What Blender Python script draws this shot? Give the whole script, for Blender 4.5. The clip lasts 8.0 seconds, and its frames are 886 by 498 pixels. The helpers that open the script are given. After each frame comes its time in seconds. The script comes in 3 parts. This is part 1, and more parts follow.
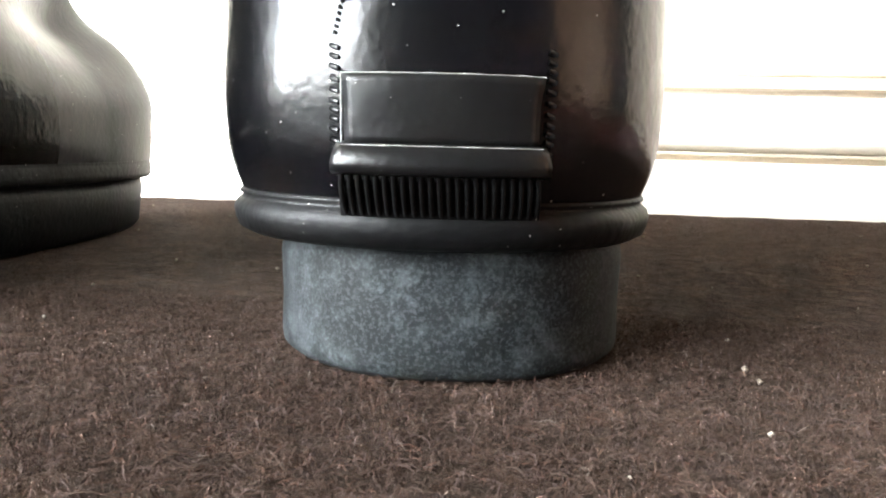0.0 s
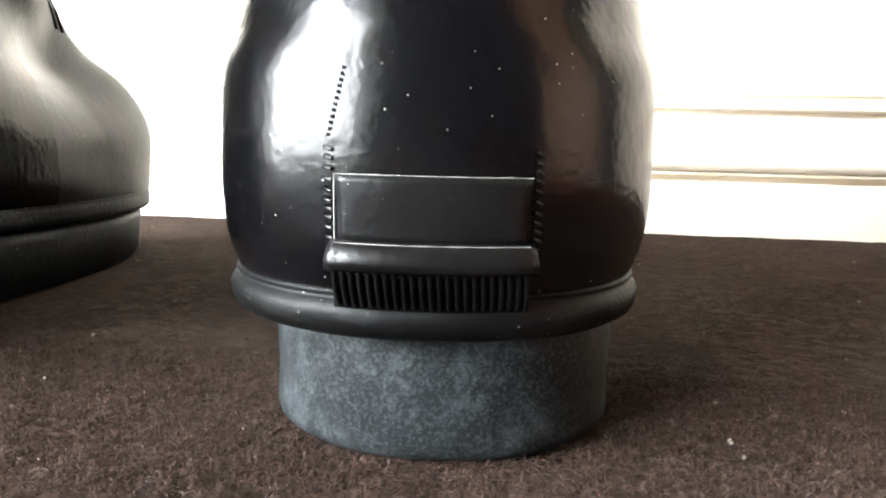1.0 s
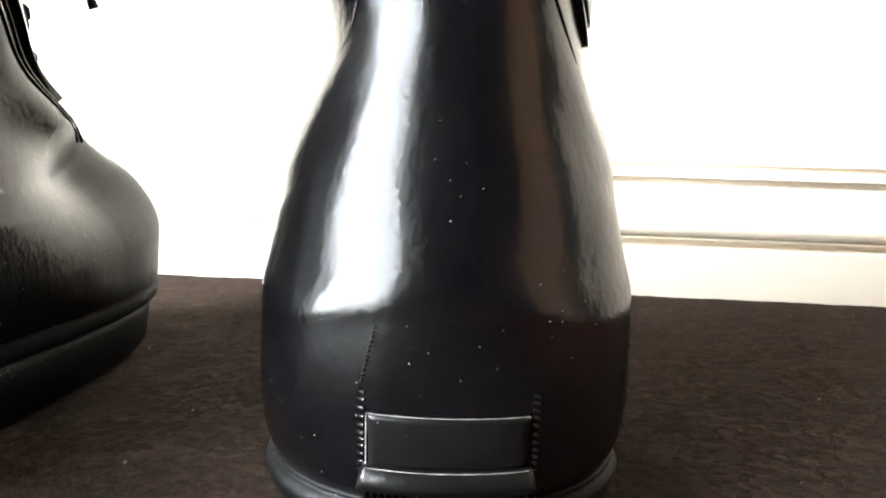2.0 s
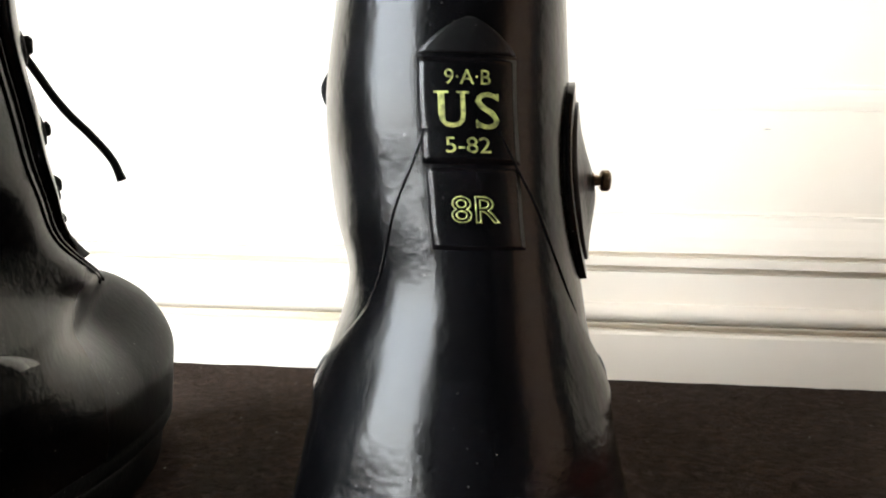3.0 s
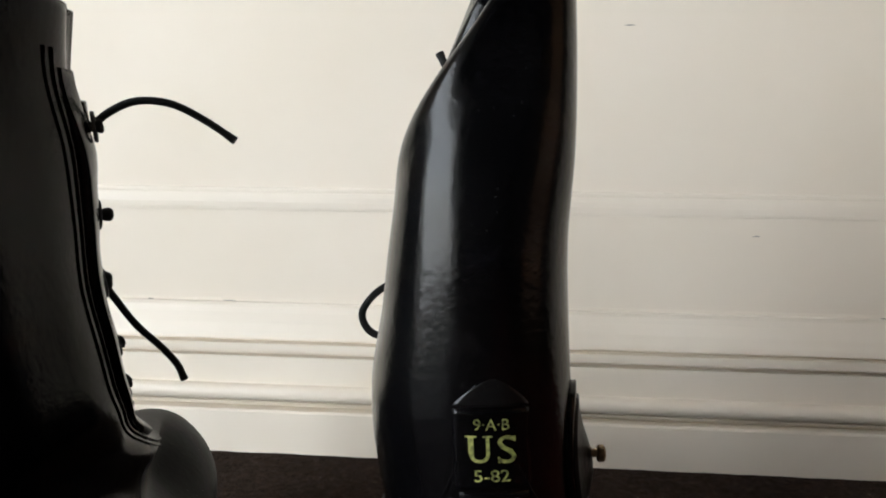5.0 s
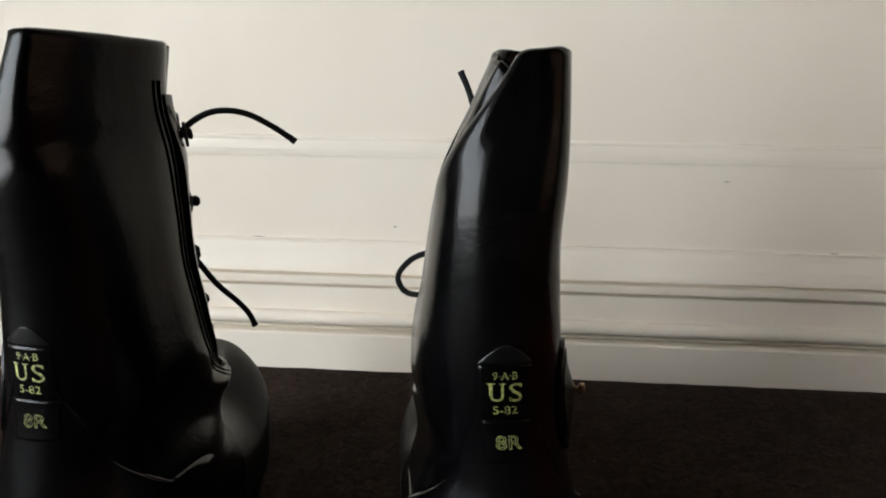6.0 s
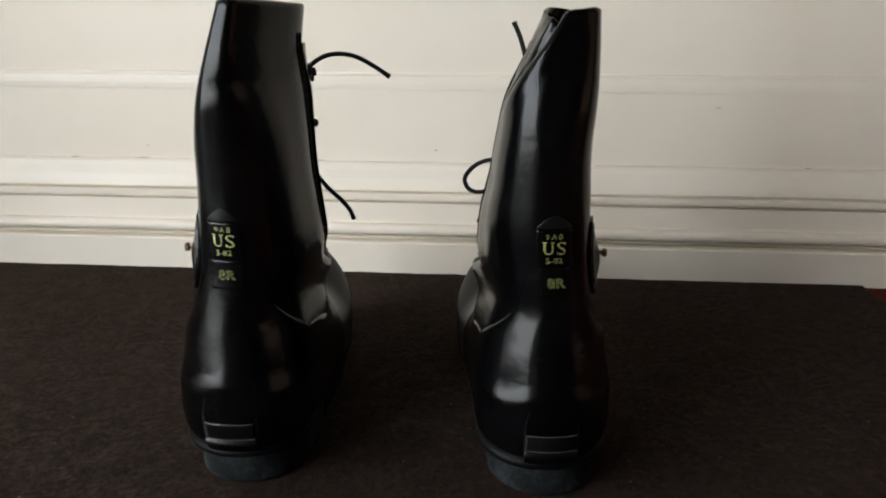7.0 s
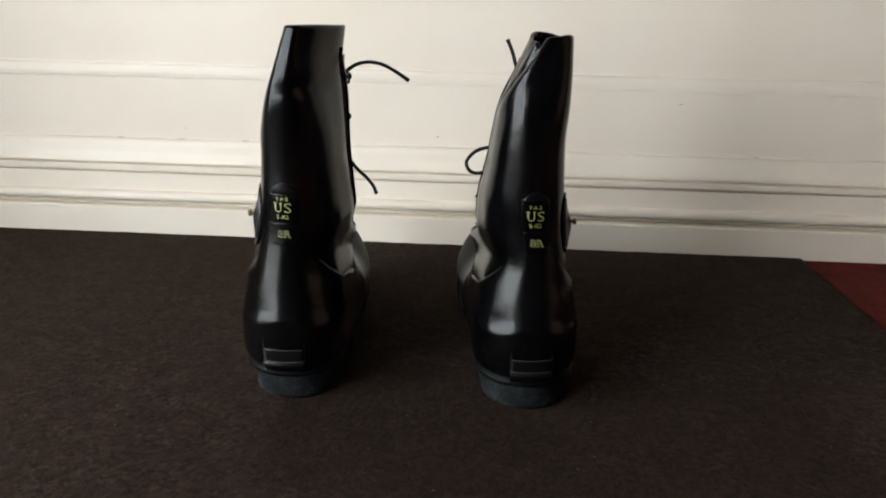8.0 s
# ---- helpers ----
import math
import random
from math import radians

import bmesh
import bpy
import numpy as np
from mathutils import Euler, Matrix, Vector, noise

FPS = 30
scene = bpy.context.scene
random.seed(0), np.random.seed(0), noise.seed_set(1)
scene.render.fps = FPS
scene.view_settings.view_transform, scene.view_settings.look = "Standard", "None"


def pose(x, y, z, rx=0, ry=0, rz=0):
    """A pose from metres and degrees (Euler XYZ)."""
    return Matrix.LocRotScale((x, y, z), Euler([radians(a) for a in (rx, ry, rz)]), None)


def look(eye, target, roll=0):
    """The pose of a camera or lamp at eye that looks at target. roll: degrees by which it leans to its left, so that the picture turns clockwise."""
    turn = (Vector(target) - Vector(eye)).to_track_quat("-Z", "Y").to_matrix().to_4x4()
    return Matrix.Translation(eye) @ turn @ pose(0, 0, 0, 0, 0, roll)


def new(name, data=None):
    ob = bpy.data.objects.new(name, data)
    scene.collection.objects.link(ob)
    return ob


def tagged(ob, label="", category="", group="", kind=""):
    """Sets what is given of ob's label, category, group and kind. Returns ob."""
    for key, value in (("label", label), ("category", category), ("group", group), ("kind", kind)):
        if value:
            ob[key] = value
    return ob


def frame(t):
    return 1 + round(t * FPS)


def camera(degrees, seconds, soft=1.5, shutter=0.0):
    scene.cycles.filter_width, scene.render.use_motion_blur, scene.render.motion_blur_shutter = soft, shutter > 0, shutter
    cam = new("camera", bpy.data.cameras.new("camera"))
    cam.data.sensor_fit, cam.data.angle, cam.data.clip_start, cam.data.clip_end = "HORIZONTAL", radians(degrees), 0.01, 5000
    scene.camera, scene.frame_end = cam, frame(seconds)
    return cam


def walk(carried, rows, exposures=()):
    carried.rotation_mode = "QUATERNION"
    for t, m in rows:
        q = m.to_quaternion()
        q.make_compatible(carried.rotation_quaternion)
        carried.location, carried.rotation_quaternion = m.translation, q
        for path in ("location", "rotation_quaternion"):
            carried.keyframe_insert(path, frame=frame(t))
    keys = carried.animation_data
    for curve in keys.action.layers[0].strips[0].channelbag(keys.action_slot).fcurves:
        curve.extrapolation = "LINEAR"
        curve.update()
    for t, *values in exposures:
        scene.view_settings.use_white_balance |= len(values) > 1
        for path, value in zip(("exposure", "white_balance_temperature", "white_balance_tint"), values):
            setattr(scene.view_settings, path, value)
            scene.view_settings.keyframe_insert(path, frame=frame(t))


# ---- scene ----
cam = camera(63.0, 8.0, soft=1.9)
PATH = [
    (0, (0.01062, -0.11703, 0.03915), (-0.2036, 1.8531, -0.2305), 1.49),
    (0.5, (0.01113, -0.11616, 0.04013), (-0.1948, 1.8533, -0.2408), 1.56),
    (1, (0.01173, -0.11784, 0.05416), (-0.2014, 1.8517, -0.2204), 1.46),
    (1.5, (0.01053, -0.12676, 0.07419), (-0.1855, 1.8463, -0.1875), 1.76),
    (2, (0.00706, -0.13578, 0.09669), (-0.1598, 1.8406, -0.1601), 1.72),
    (2.2, (0.00404, -0.13865, 0.10765), (-0.1398, 1.8411, -0.1369), 1.73),
    (3.5, (0.00138, -0.15312, 0.16937), (-0.1612, 1.8339, 0.0104), 0.92),
    (4, (-0.00123, -0.16010, 0.19272), (-0.1637, 1.8283, 0.0520), 1.15),
    (4.5, (-0.00249, -0.16595, 0.20885), (-0.1740, 1.8221, 0.0734), 0.80),
    (6, (-0.01189, -0.25199, 0.27734), (-0.1448, 1.6890, -0.1861), 0.85),
    (6.5, (-0.02642, -0.30935, 0.28321), (-0.1440, 1.6076, -0.2750), 0.81),
    (7, (-0.04096, -0.38205, 0.28685), (-0.1693, 1.5127, -0.3404), 0.19),
    (7.5, (-0.05285, -0.45538, 0.30071), (-0.1873, 1.4254, -0.3661), 0.85),
    (8, (-0.04686, -0.50780, 0.31633), (-0.1414, 1.3728, -0.3578), 1.26),
]
EXPOSURES = [(0.0, 3.7), (0.5, 3.7), (1.0, 3.55), (2.2, 3.0), (3.5, 1.35), (4.5, 0.74), (6.0, 0.5), (7.0, 0.45), (8.0, 0.66)]
walk(cam, [(t, look(eye, target, roll)) for t, eye, target, roll in PATH], EXPOSURES)

# ---- light: one tall window in the west wall lights the room ----
world = bpy.data.worlds.new("sky")
scene.world = world
world.use_nodes = True
_nt = world.node_tree
_sky = _nt.nodes.new("ShaderNodeTexSky")
_sky.sky_type, _sky.sun_disc = "NISHITA", False
_sky.sun_elevation, _sky.sun_rotation = radians(40), radians(200)
_nt.links.new(_sky.outputs[0], _nt.nodes["Background"].inputs[0])
_nt.nodes["Background"].inputs[1].default_value = 0.1

WIN_X, WIN_Y0, WIN_Y1, WIN_Z0, WIN_Z1 = -1.0, -1.60, -0.10, 0.012, 1.12
_ld = bpy.data.lights.new("window_daylight", "AREA")
_ld.shape, _ld.size, _ld.size_y = "RECTANGLE", WIN_Y1 - WIN_Y0, WIN_Z1 - WIN_Z0
_ld.energy, _ld.color = 23.5, (0.895, 0.95, 0.995)
_lamp = new("window_daylight", _ld)
_lamp.matrix_world = look((WIN_X - 0.06, (WIN_Y0 + WIN_Y1) / 2, (WIN_Z0 + WIN_Z1) / 2), (0, (WIN_Y0 + WIN_Y1) / 2, (WIN_Z0 + WIN_Z1) / 2))


# ---- materials ----
def material(name, colour, rough, metal=0.0, spec=0.5):
    m = bpy.data.materials.new(name)
    m.use_nodes = True
    b = m.node_tree.nodes["Principled BSDF"]
    b.inputs["Base Color"].default_value = (*colour, 1)
    b.inputs["Roughness"].default_value = rough
    b.inputs["Metallic"].default_value = metal
    b.inputs["Specular IOR Level"].default_value = spec
    return m, m.node_tree, b


def node(nt, kind, **values):
    n = nt.nodes.new(kind)
    for k, v in values.items():
        n.inputs[k].default_value = v
    return n


def coords(nt):
    return nt.nodes.new("ShaderNodeTexCoord").outputs["Object"]


def noise_tex(nt, scale, detail=4.0, rough=0.55):
    n = node(nt, "ShaderNodeTexNoise", Scale=scale, Detail=detail, Roughness=rough)
    nt.links.new(coords(nt), n.inputs["Vector"])
    return n


def ramp(nt, fac, stops):
    r = nt.nodes.new("ShaderNodeValToRGB")
    e = r.color_ramp.elements
    while len(e) < len(stops):
        e.new(0.5)
    for el, (p, c) in zip(e, stops):
        el.position, el.color = p, (*c, 1)
    nt.links.new(fac, r.inputs[0])
    return r


def mixc(nt, fac, a, b):
    m = nt.nodes.new("ShaderNodeMix")
    m.data_type = "RGBA"
    if isinstance(fac, float):
        m.inputs[0].default_value = fac
    else:
        nt.links.new(fac, m.inputs[0])
    for i, v in ((6, a), (7, b)):
        if isinstance(v, tuple):
            m.inputs[i].default_value = (*v, 1)
        else:
            nt.links.new(v, m.inputs[i])
    return m.outputs[2]


def bump(nt, b, height, strength, dist, after=None):
    n = node(nt, "ShaderNodeBump", Strength=strength, Distance=dist)
    nt.links.new(height, n.inputs["Height"])
    if after:
        nt.links.new(after, n.inputs["Normal"])
    nt.links.new(n.outputs[0], b.inputs["Normal"])
    return n.outputs[0]


def rubber(name, colour, rough, dust, orange=0.22, spec=0.40):
    """Moulded boot rubber: faint orange-peel relief, handling smears, scattered lint specks."""
    m, nt, b = material(name, colour, rough, spec=spec)
    fine, wide, slow = noise_tex(nt, 430, 1.0), noise_tex(nt, 38, 3), noise_tex(nt, 150, 3.0, 0.6)
    speck = node(nt, "ShaderNodeTexVoronoi", Scale=400)
    nt.links.new(coords(nt), speck.inputs["Vector"])
    lint = ramp(nt, speck.outputs["Distance"], [(0.0, (1, 1, 1)), (0.055, (1, 1, 1)), (0.075, (0, 0, 0))])
    patchy = ramp(nt, wide.outputs[0], [(0.47, (0, 0, 0)), (0.60, (1, 1, 1))])
    both = nt.nodes.new("ShaderNodeMath")
    both.operation = "MULTIPLY"
    nt.links.new(lint.outputs[0], both.inputs[0])
    # the lint clings low down, near the floor
    at_z = nt.nodes.new("ShaderNodeSeparateXYZ")
    nt.links.new(coords(nt), at_z.inputs[0])
    low = ramp(nt, at_z.outputs[2], [(0.05, (1, 1, 1)), (0.10, (0.12, 0.12, 0.12))])
    nt.links.new(mixc(nt, low.outputs[0], (0.0, 0.0, 0.0), patchy.outputs[0]), both.inputs[1])
    smear = ramp(nt, wide.outputs[0], [(0.3, colour), (0.75, tuple(c + dust for c in colour))])
    nt.links.new(mixc(nt, both.outputs[0], smear.outputs[0], (0.35, 0.34, 0.32)), b.inputs["Base Color"])
    rr = ramp(nt, wide.outputs[0], [(0.3, (rough - 0.015,) * 3), (0.7, (rough + 0.03,) * 3)])
    # the forepart is duller than the polished back, its specular cut to mute the wall's reflection
    fore = ramp(nt, at_z.outputs[1], [(0.11, (0, 0, 0)), (0.16, (1, 1, 1))])
    nt.links.new(mixc(nt, fore.outputs[0], rr.outputs[0], (max(rough, 0.45),) * 3), b.inputs["Roughness"])
    nt.links.new(mixc(nt, fore.outputs[0], (spec,) * 3, (min(spec, 0.06),) * 3), b.inputs["Specular IOR Level"])
    first = bump(nt, b, fine.outputs[0], orange, 0.0006)
    bump(nt, b, slow.outputs[0], 0.11, 0.0013, first)
    return m


RUBBER = rubber("black_rubber", (0.0008, 0.0008, 0.0010), 0.20, 0.0004, 0.13, 0.30)
RUBBER_DULL = rubber("dull_black_rubber", (0.0012, 0.0012, 0.0012), 0.5, 0.0006, 0.3, 0.12)
RUBBER_TRIM = rubber("trim_rubber", (0.002, 0.002, 0.002), 0.29, 0.002, 0.25, 0.3)


def heel_rubber():
    """Dusty scuffed grey rubber of the heel block."""
    m, nt, b = material("dusty_grey_rubber", (0.05, 0.055, 0.06), 0.65, spec=0.12)
    wide, fine = noise_tex(nt, 60, 8, 0.80), noise_tex(nt, 1500, 3, 0.7)
    c1 = ramp(nt, wide.outputs[0], [(0.40, (0.0012, 0.0014, 0.0015)), (0.50, (0.0062, 0.0073, 0.0078)), (0.62, (0.032, 0.0365, 0.0385))])
    c2 = ramp(nt, fine.outputs[0], [(0.48, (0.0014, 0.0017, 0.0019)), (0.66, (0.062, 0.072, 0.076))])
    nt.links.new(mixc(nt, 0.28, c1.outputs[0], c2.outputs[0]), b.inputs["Base Color"])
    bump(nt, b, fine.outputs[0], 0.3, 0.0004)
    return m


HEEL = heel_rubber()
# dust on the tab's edges; also the painted glint on the counter
DUST_AND_GLINT, _, _ = material("dust_and_glint_edge", (0.16, 0.155, 0.145), 0.6)


def ink():
    m, nt, b = material("yellow_print", (0.40, 0.41, 0.10), 0.42)
    n = noise_tex(nt, 700, 3)
    nt.links.new(ramp(nt, n.outputs[0], [(0.34, (0.06, 0.063, 0.022)), (0.6, (0.31, 0.32, 0.10))]).outputs[0], b.inputs["Base Color"])
    return m


INK = ink()


def brass():
    m, nt, b = material("tarnished_brass", (0.42, 0.30, 0.17), 0.36, 1.0)
    n = noise_tex(nt, 500, 4)
    nt.links.new(ramp(nt, n.outputs[0], [(0.3, (0.20, 0.14, 0.085)), (0.65, (0.55, 0.41, 0.25))]).outputs[0], b.inputs["Base Color"])
    return m


BRASS = brass()


def woven():
    m, nt, b = material("black_cord", (0.012, 0.012, 0.012), 0.85, spec=0.3)
    w = nt.nodes.new("ShaderNodeTexWave")
    w.inputs["Scale"].default_value = 500
    w.inputs["Distortion"].default_value = 2
    nt.links.new(coords(nt), w.inputs["Vector"])
    bump(nt, b, w.outputs[1], 0.5, 0.0003)
    return m


CORD = woven()
EYELET, _, _ = material("blackened_metal", (0.03, 0.03, 0.03), 0.4, 0.8)


def paint(name, colour, rough=0.5):
    """Brushed oil paint on wood, slightly uneven and yellowed."""
    m, nt, b = material(name, colour, rough)
    mp = nt.nodes.new("ShaderNodeMapping")
    mp.inputs["Scale"].default_value = (3, 20, 60)
    nt.links.new(coords(nt), mp.inputs["Vector"])
    brush = node(nt, "ShaderNodeTexNoise", Scale=6, Detail=4)
    nt.links.new(mp.outputs[0], brush.inputs["Vector"])
    wide = noise_tex(nt, 5, 4)
    low = tuple(c * f for c, f in zip(colour, (0.95, 0.94, 0.91)))
    nt.links.new(ramp(nt, wide.outputs[0], [(0.3, low), (0.7, colour)]).outputs[0], b.inputs["Base Color"])
    bump(nt, b, brush.outputs[0], 0.045, 0.001)
    return m


PAINT = paint("cream_white_paint", (0.87, 0.79, 0.675), 0.42)
PLASTER = paint("cream_wall_paint", (0.86, 0.775, 0.655), 0.6)
# ceiling colour lowered to cut its bounce into the shadows
DIM_TAN = paint("dimmed_ceiling_tan", (0.06, 0.044, 0.033), 0.6)
REFLECTED_BROWN = paint("reflected_brown", (0.36, 0.20, 0.11), 0.45)
# near-black colour stands in for the unlit room on these sides
DARK = paint("unlit_room_dark", (0.014, 0.012, 0.011), 0.6)


def felt(name, stops, per_fibre, clumps=None):
    """Wool felt: mottled yarn colours at two scales."""
    m, nt, b = material(name, stops[0][1], 0.95, spec=0.05)
    stops = [(p, tuple((0.85 if per_fibre else 0.32) * v for v in c)) for p, c in stops]
    if per_fibre:
        g = nt.nodes.new("ShaderNodeNewGeometry")
        fac = g.outputs["Random Per Island"]
        mat = ramp(nt, noise_tex(nt, 210, 4, 0.7).outputs[0], [(0.42, (0.85, 0.85, 0.85)), (0.56, (0, 0, 0))])
        nt.links.new(mixc(nt, mat.outputs[0], ramp(nt, fac, stops).outputs[0], tuple(0.5 * v for v in stops[1][1])), b.inputs["Base Color"])
    else:
        n1, n2 = noise_tex(nt, 520, 6, 0.8), noise_tex(nt, 170, 5, 0.7)
        c1 = ramp(nt, n1.outputs[0], stops)
        c2 = ramp(nt, n2.outputs[0], stops)
        mixed = mixc(nt, 0.5, c1.outputs[0], c2.outputs[0])
        if clumps:
            warp = nt.nodes.new("ShaderNodeVectorMath")
            warp.operation = "MULTIPLY_ADD"
            wn = noise_tex(nt, 300, 3)
            nt.links.new(wn.outputs["Color"], warp.inputs[0])
            warp.inputs[1].default_value = (0.006, 0.006, 0.006)
            nt.links.new(coords(nt), warp.inputs[2])
            cell = node(nt, "ShaderNodeTexVoronoi", Scale=300)
            nt.links.new(warp.outputs[0], cell.inputs["Vector"])
            sep = nt.nodes.new("ShaderNodeSeparateColor")
            nt.links.new(cell.outputs["Color"], sep.inputs[0])
            mixed = mixc(nt, 0.45, mixed, ramp(nt, sep.outputs[0], clumps).outputs[0])
        # brushed and trodden patches a few centimetres across
        trod = ramp(nt, noise_tex(nt, 42, 5, 0.65).outputs[0], [(0.38, (0.55, 0.55, 0.55)), (0.56, (0, 0, 0))])
        mixed = mixc(nt, trod.outputs[0], mixed, tuple(0.3 * v for v in stops[1][1]))
        nt.links.new(mixed, b.inputs["Base Color"])
        first = bump(nt, b, n1.outputs[0], 0.9, 0.003)
        bump(nt, b, n2.outputs[0], 0.5, 0.006, first)
    b.inputs["Sheen Weight"].default_value = 0.08
    b.inputs["Sheen Tint"].default_value = (0.95, 0.68, 0.52, 1)
    return m


BROWN_FELT = felt("brown_felt", [(0.41, (0.0020, 0.0011, 0.0009)), (0.5, (0.016, 0.0088, 0.0066)), (0.61, (0.080, 0.0465, 0.036))], False,
                  [(0.0, (0.003, 0.0018, 0.0015)), (0.35, (0.018, 0.0105, 0.0082)), (0.6, (0.040, 0.029, 0.029)), (0.8, (0.060, 0.029, 0.018)), (1.0, (0.085, 0.060, 0.046))])
FIBRE = felt("wool_fibre", [(0.0, (0.010, 0.0056, 0.0043)), (0.3, (0.032, 0.018, 0.0135)), (0.55, (0.048, 0.034, 0.033)), (0.75, (0.056, 0.033, 0.025)),
                            (0.88, (0.050, 0.022, 0.015)), (0.97, (0.060, 0.043, 0.035)), (1.0, (0.115, 0.095, 0.08))], True)
RED_FELT = felt("red_felt", [(0.3, (0.19, 0.008, 0.010)), (0.5, (0.40, 0.018, 0.020)), (0.7, (0.53, 0.036, 0.036))], False)


def glass():
    m, nt, b = material("window_glass", (1, 1, 1), 0.0)
    b.inputs["Transmission Weight"].default_value = 1
    return m


GLASS = glass()


# ---- mesh helpers ----
def mesh_object(name, verts, faces, mat_, parent=None, label="", smooth=True):
    me = bpy.data.meshes.new(name)
    me.from_pydata([tuple(map(float, v)) for v in verts], [], faces)
    me.materials.append(mat_)
    if smooth:
        me.polygons.foreach_set("use_smooth", [True] * len(me.polygons))
    me.update()
    ob = new(name, me)
    if parent:
        ob.parent = parent
    if label:
        tagged(ob, label)
    return ob


def part(name, bm, mat_, parent=None, label="", smooth=False):
    me = bpy.data.meshes.new(name)
    bmesh.ops.recalc_face_normals(bm, faces=bm.faces)
    bm.to_mesh(me)
    bm.free()
    me.materials.append(mat_)
    if smooth:
        me.polygons.foreach_set("use_smooth", [True] * len(me.polygons))
    ob = new(name, me)
    if parent:
        ob.parent = parent
    if label:
        tagged(ob, label)
    return ob


def box(lo, hi, bevel=0.0):
    bm = bmesh.new()
    bmesh.ops.create_cube(bm, size=1)
    for v in bm.verts:
        v.co = [l + (h - l) * (c + 0.5) for l, h, c in zip(lo, hi, v.co)]
    if bevel:
        bmesh.ops.bevel(bm, geom=bm.edges[:], offset=bevel, segments=2, affect="EDGES")
    return bm


def spline(points, n):
    """A smooth curve of n points through the given ones."""
    p = np.array(points, float)
    t = np.arange(len(p))
    d = np.gradient(p, axis=0)
    s = np.linspace(0, len(p) - 1, n)
    i = np.minimum(s.astype(int), len(p) - 2)
    f = (s - i)[:, None]
    return ((2 * f**3 - 3 * f**2 + 1) * p[i] + (f**3 - 2 * f**2 + f) * d[i]
            + (-2 * f**3 + 3 * f**2) * p[i + 1] + (f**3 - f**2) * d[i + 1])


def tube(points, r, sides=10, closed=False, flat=1.0):
    """Vertices and faces of a round cord along the points."""
    p = np.array(points, float)
    n = len(p)
    tang = np.roll(p, -1, 0) - np.roll(p, 1, 0) if closed else np.gradient(p, axis=0)
    tang /= np.linalg.norm(tang, axis=1)[:, None] + 1e-12
    up = np.array((0.3, 0.2, 0.93))
    verts, faces = [], []
    for i in range(n):
        side = np.cross(tang[i], up)
        side /= np.linalg.norm(side) + 1e-12
        up = np.cross(side, tang[i])
        rr = r[i] if hasattr(r, "__len__") else r
        for k in range(sides):
            a = 2 * math.pi * k / sides
            verts.append(p[i] + rr * (math.cos(a) * side + flat * math.sin(a) * up))
    for i in range(n if closed else n - 1):
        j = (i + 1) % n
        for k in range(sides):
            m = (k + 1) % sides
            faces.append((i * sides + k, j * sides + k, j * sides + m, i * sides + m))
    if not closed:
        faces.append(tuple(range(sides))[::-1])
        faces.append(tuple((n - 1) * sides + k for k in range(sides)))
    return verts, faces


def revolve(profile, origin, axis, sides=20):
    """A turned body: profile of (along, radius), about an axis through origin."""
    axis = Vector(axis).normalized()
    q = axis.to_track_quat("Z", "Y")
    verts, faces = [], []
    for h, r in profile:
        for k in range(sides):
            a = 2 * math.pi * k / sides
            verts.append(Vector(origin) + q @ Vector((r * math.cos(a), r * math.sin(a), h)))
    for i in range(len(profile) - 1):
        for k in range(sides):
            m = (k + 1) % sides
            faces.append((i * sides + k, i * sides + m, (i + 1) * sides + m, (i + 1) * sides + k))
    faces.append(tuple(range(sides))[::-1])
    faces.append(tuple((len(profile) - 1) * sides + k for k in range(sides)))
    return verts, faces


# ---- the room ----
WALL_Y = 0.395
structure = lambda ob, label: tagged(ob, label, kind="structure")

# brown floor and a narrow red strip keep red reflections off the boots
structure(part("floor", box((-1.7, -2.8, -0.06), (1.9, 0.6, -0.009)), BROWN_FELT), "room floor, coloured dark brown to cut red bounce")
structure(part("carpet_red", box((0.36, -1.3, -0.0085), (0.62, WALL_Y + 0.006, -0.004), 0.001), RED_FELT), "red wool carpet beside the brown felt, cut narrow to limit its reflection")


def felt_sheet():
    """The brown felt runner: a gently uneven sheet with a rounded cut edge, butting against the skirting."""
    x0, x1, y0, y1 = -0.96, 0.3735, -1.3, WALL_Y + 0.006
    nx, ny = 150, 130
    xs = np.concatenate([np.linspace(x0, -0.4, 20), np.linspace(-0.39, x1 - 0.003, nx - 22), [x1 - 0.001, x1]])
    ys = np.concatenate([np.linspace(y0, -0.35, 30), np.linspace(-0.34, y1, ny - 30)])
    verts = []
    for y in ys:
        for i, x in enumerate(xs):
            z = 0.0006 * noise.noise((x * 30, y * 30, 0)) + 0.0004 * noise.noise((x * 120, y * 120, 3)) - 0.0008
            wob = 0.002 * noise.noise((y * 25, 1, 5)) if i >= len(xs) - 4 else 0
            if i == len(xs) - 2:
                z -= 0.001
            if i == len(xs) - 1:
                z = -0.007
            verts.append((x + wob, y, z))
    w = len(xs)
    faces = [(j * w + i, j * w + i + 1, (j + 1) * w + i + 1, (j + 1) * w + i) for j in range(len(ys) - 1) for i in range(w - 1)]
    return mesh_object("felt_runner", verts, faces, BROWN_FELT)


runner = tagged(felt_sheet(), "heathered dark brown wool felt runner lying by the skirting", "carpet", kind="structure")

part("wall_core", box((-1.7, WALL_Y + 0.021, -0.06), (1.9, WALL_Y + 0.16, 2.45)), PLASTER)
wall_n = bpy.data.objects["wall_core"]
wall_n.name = "wall_north"
structure(wall_n, "cream painted panelled wall behind the boots")


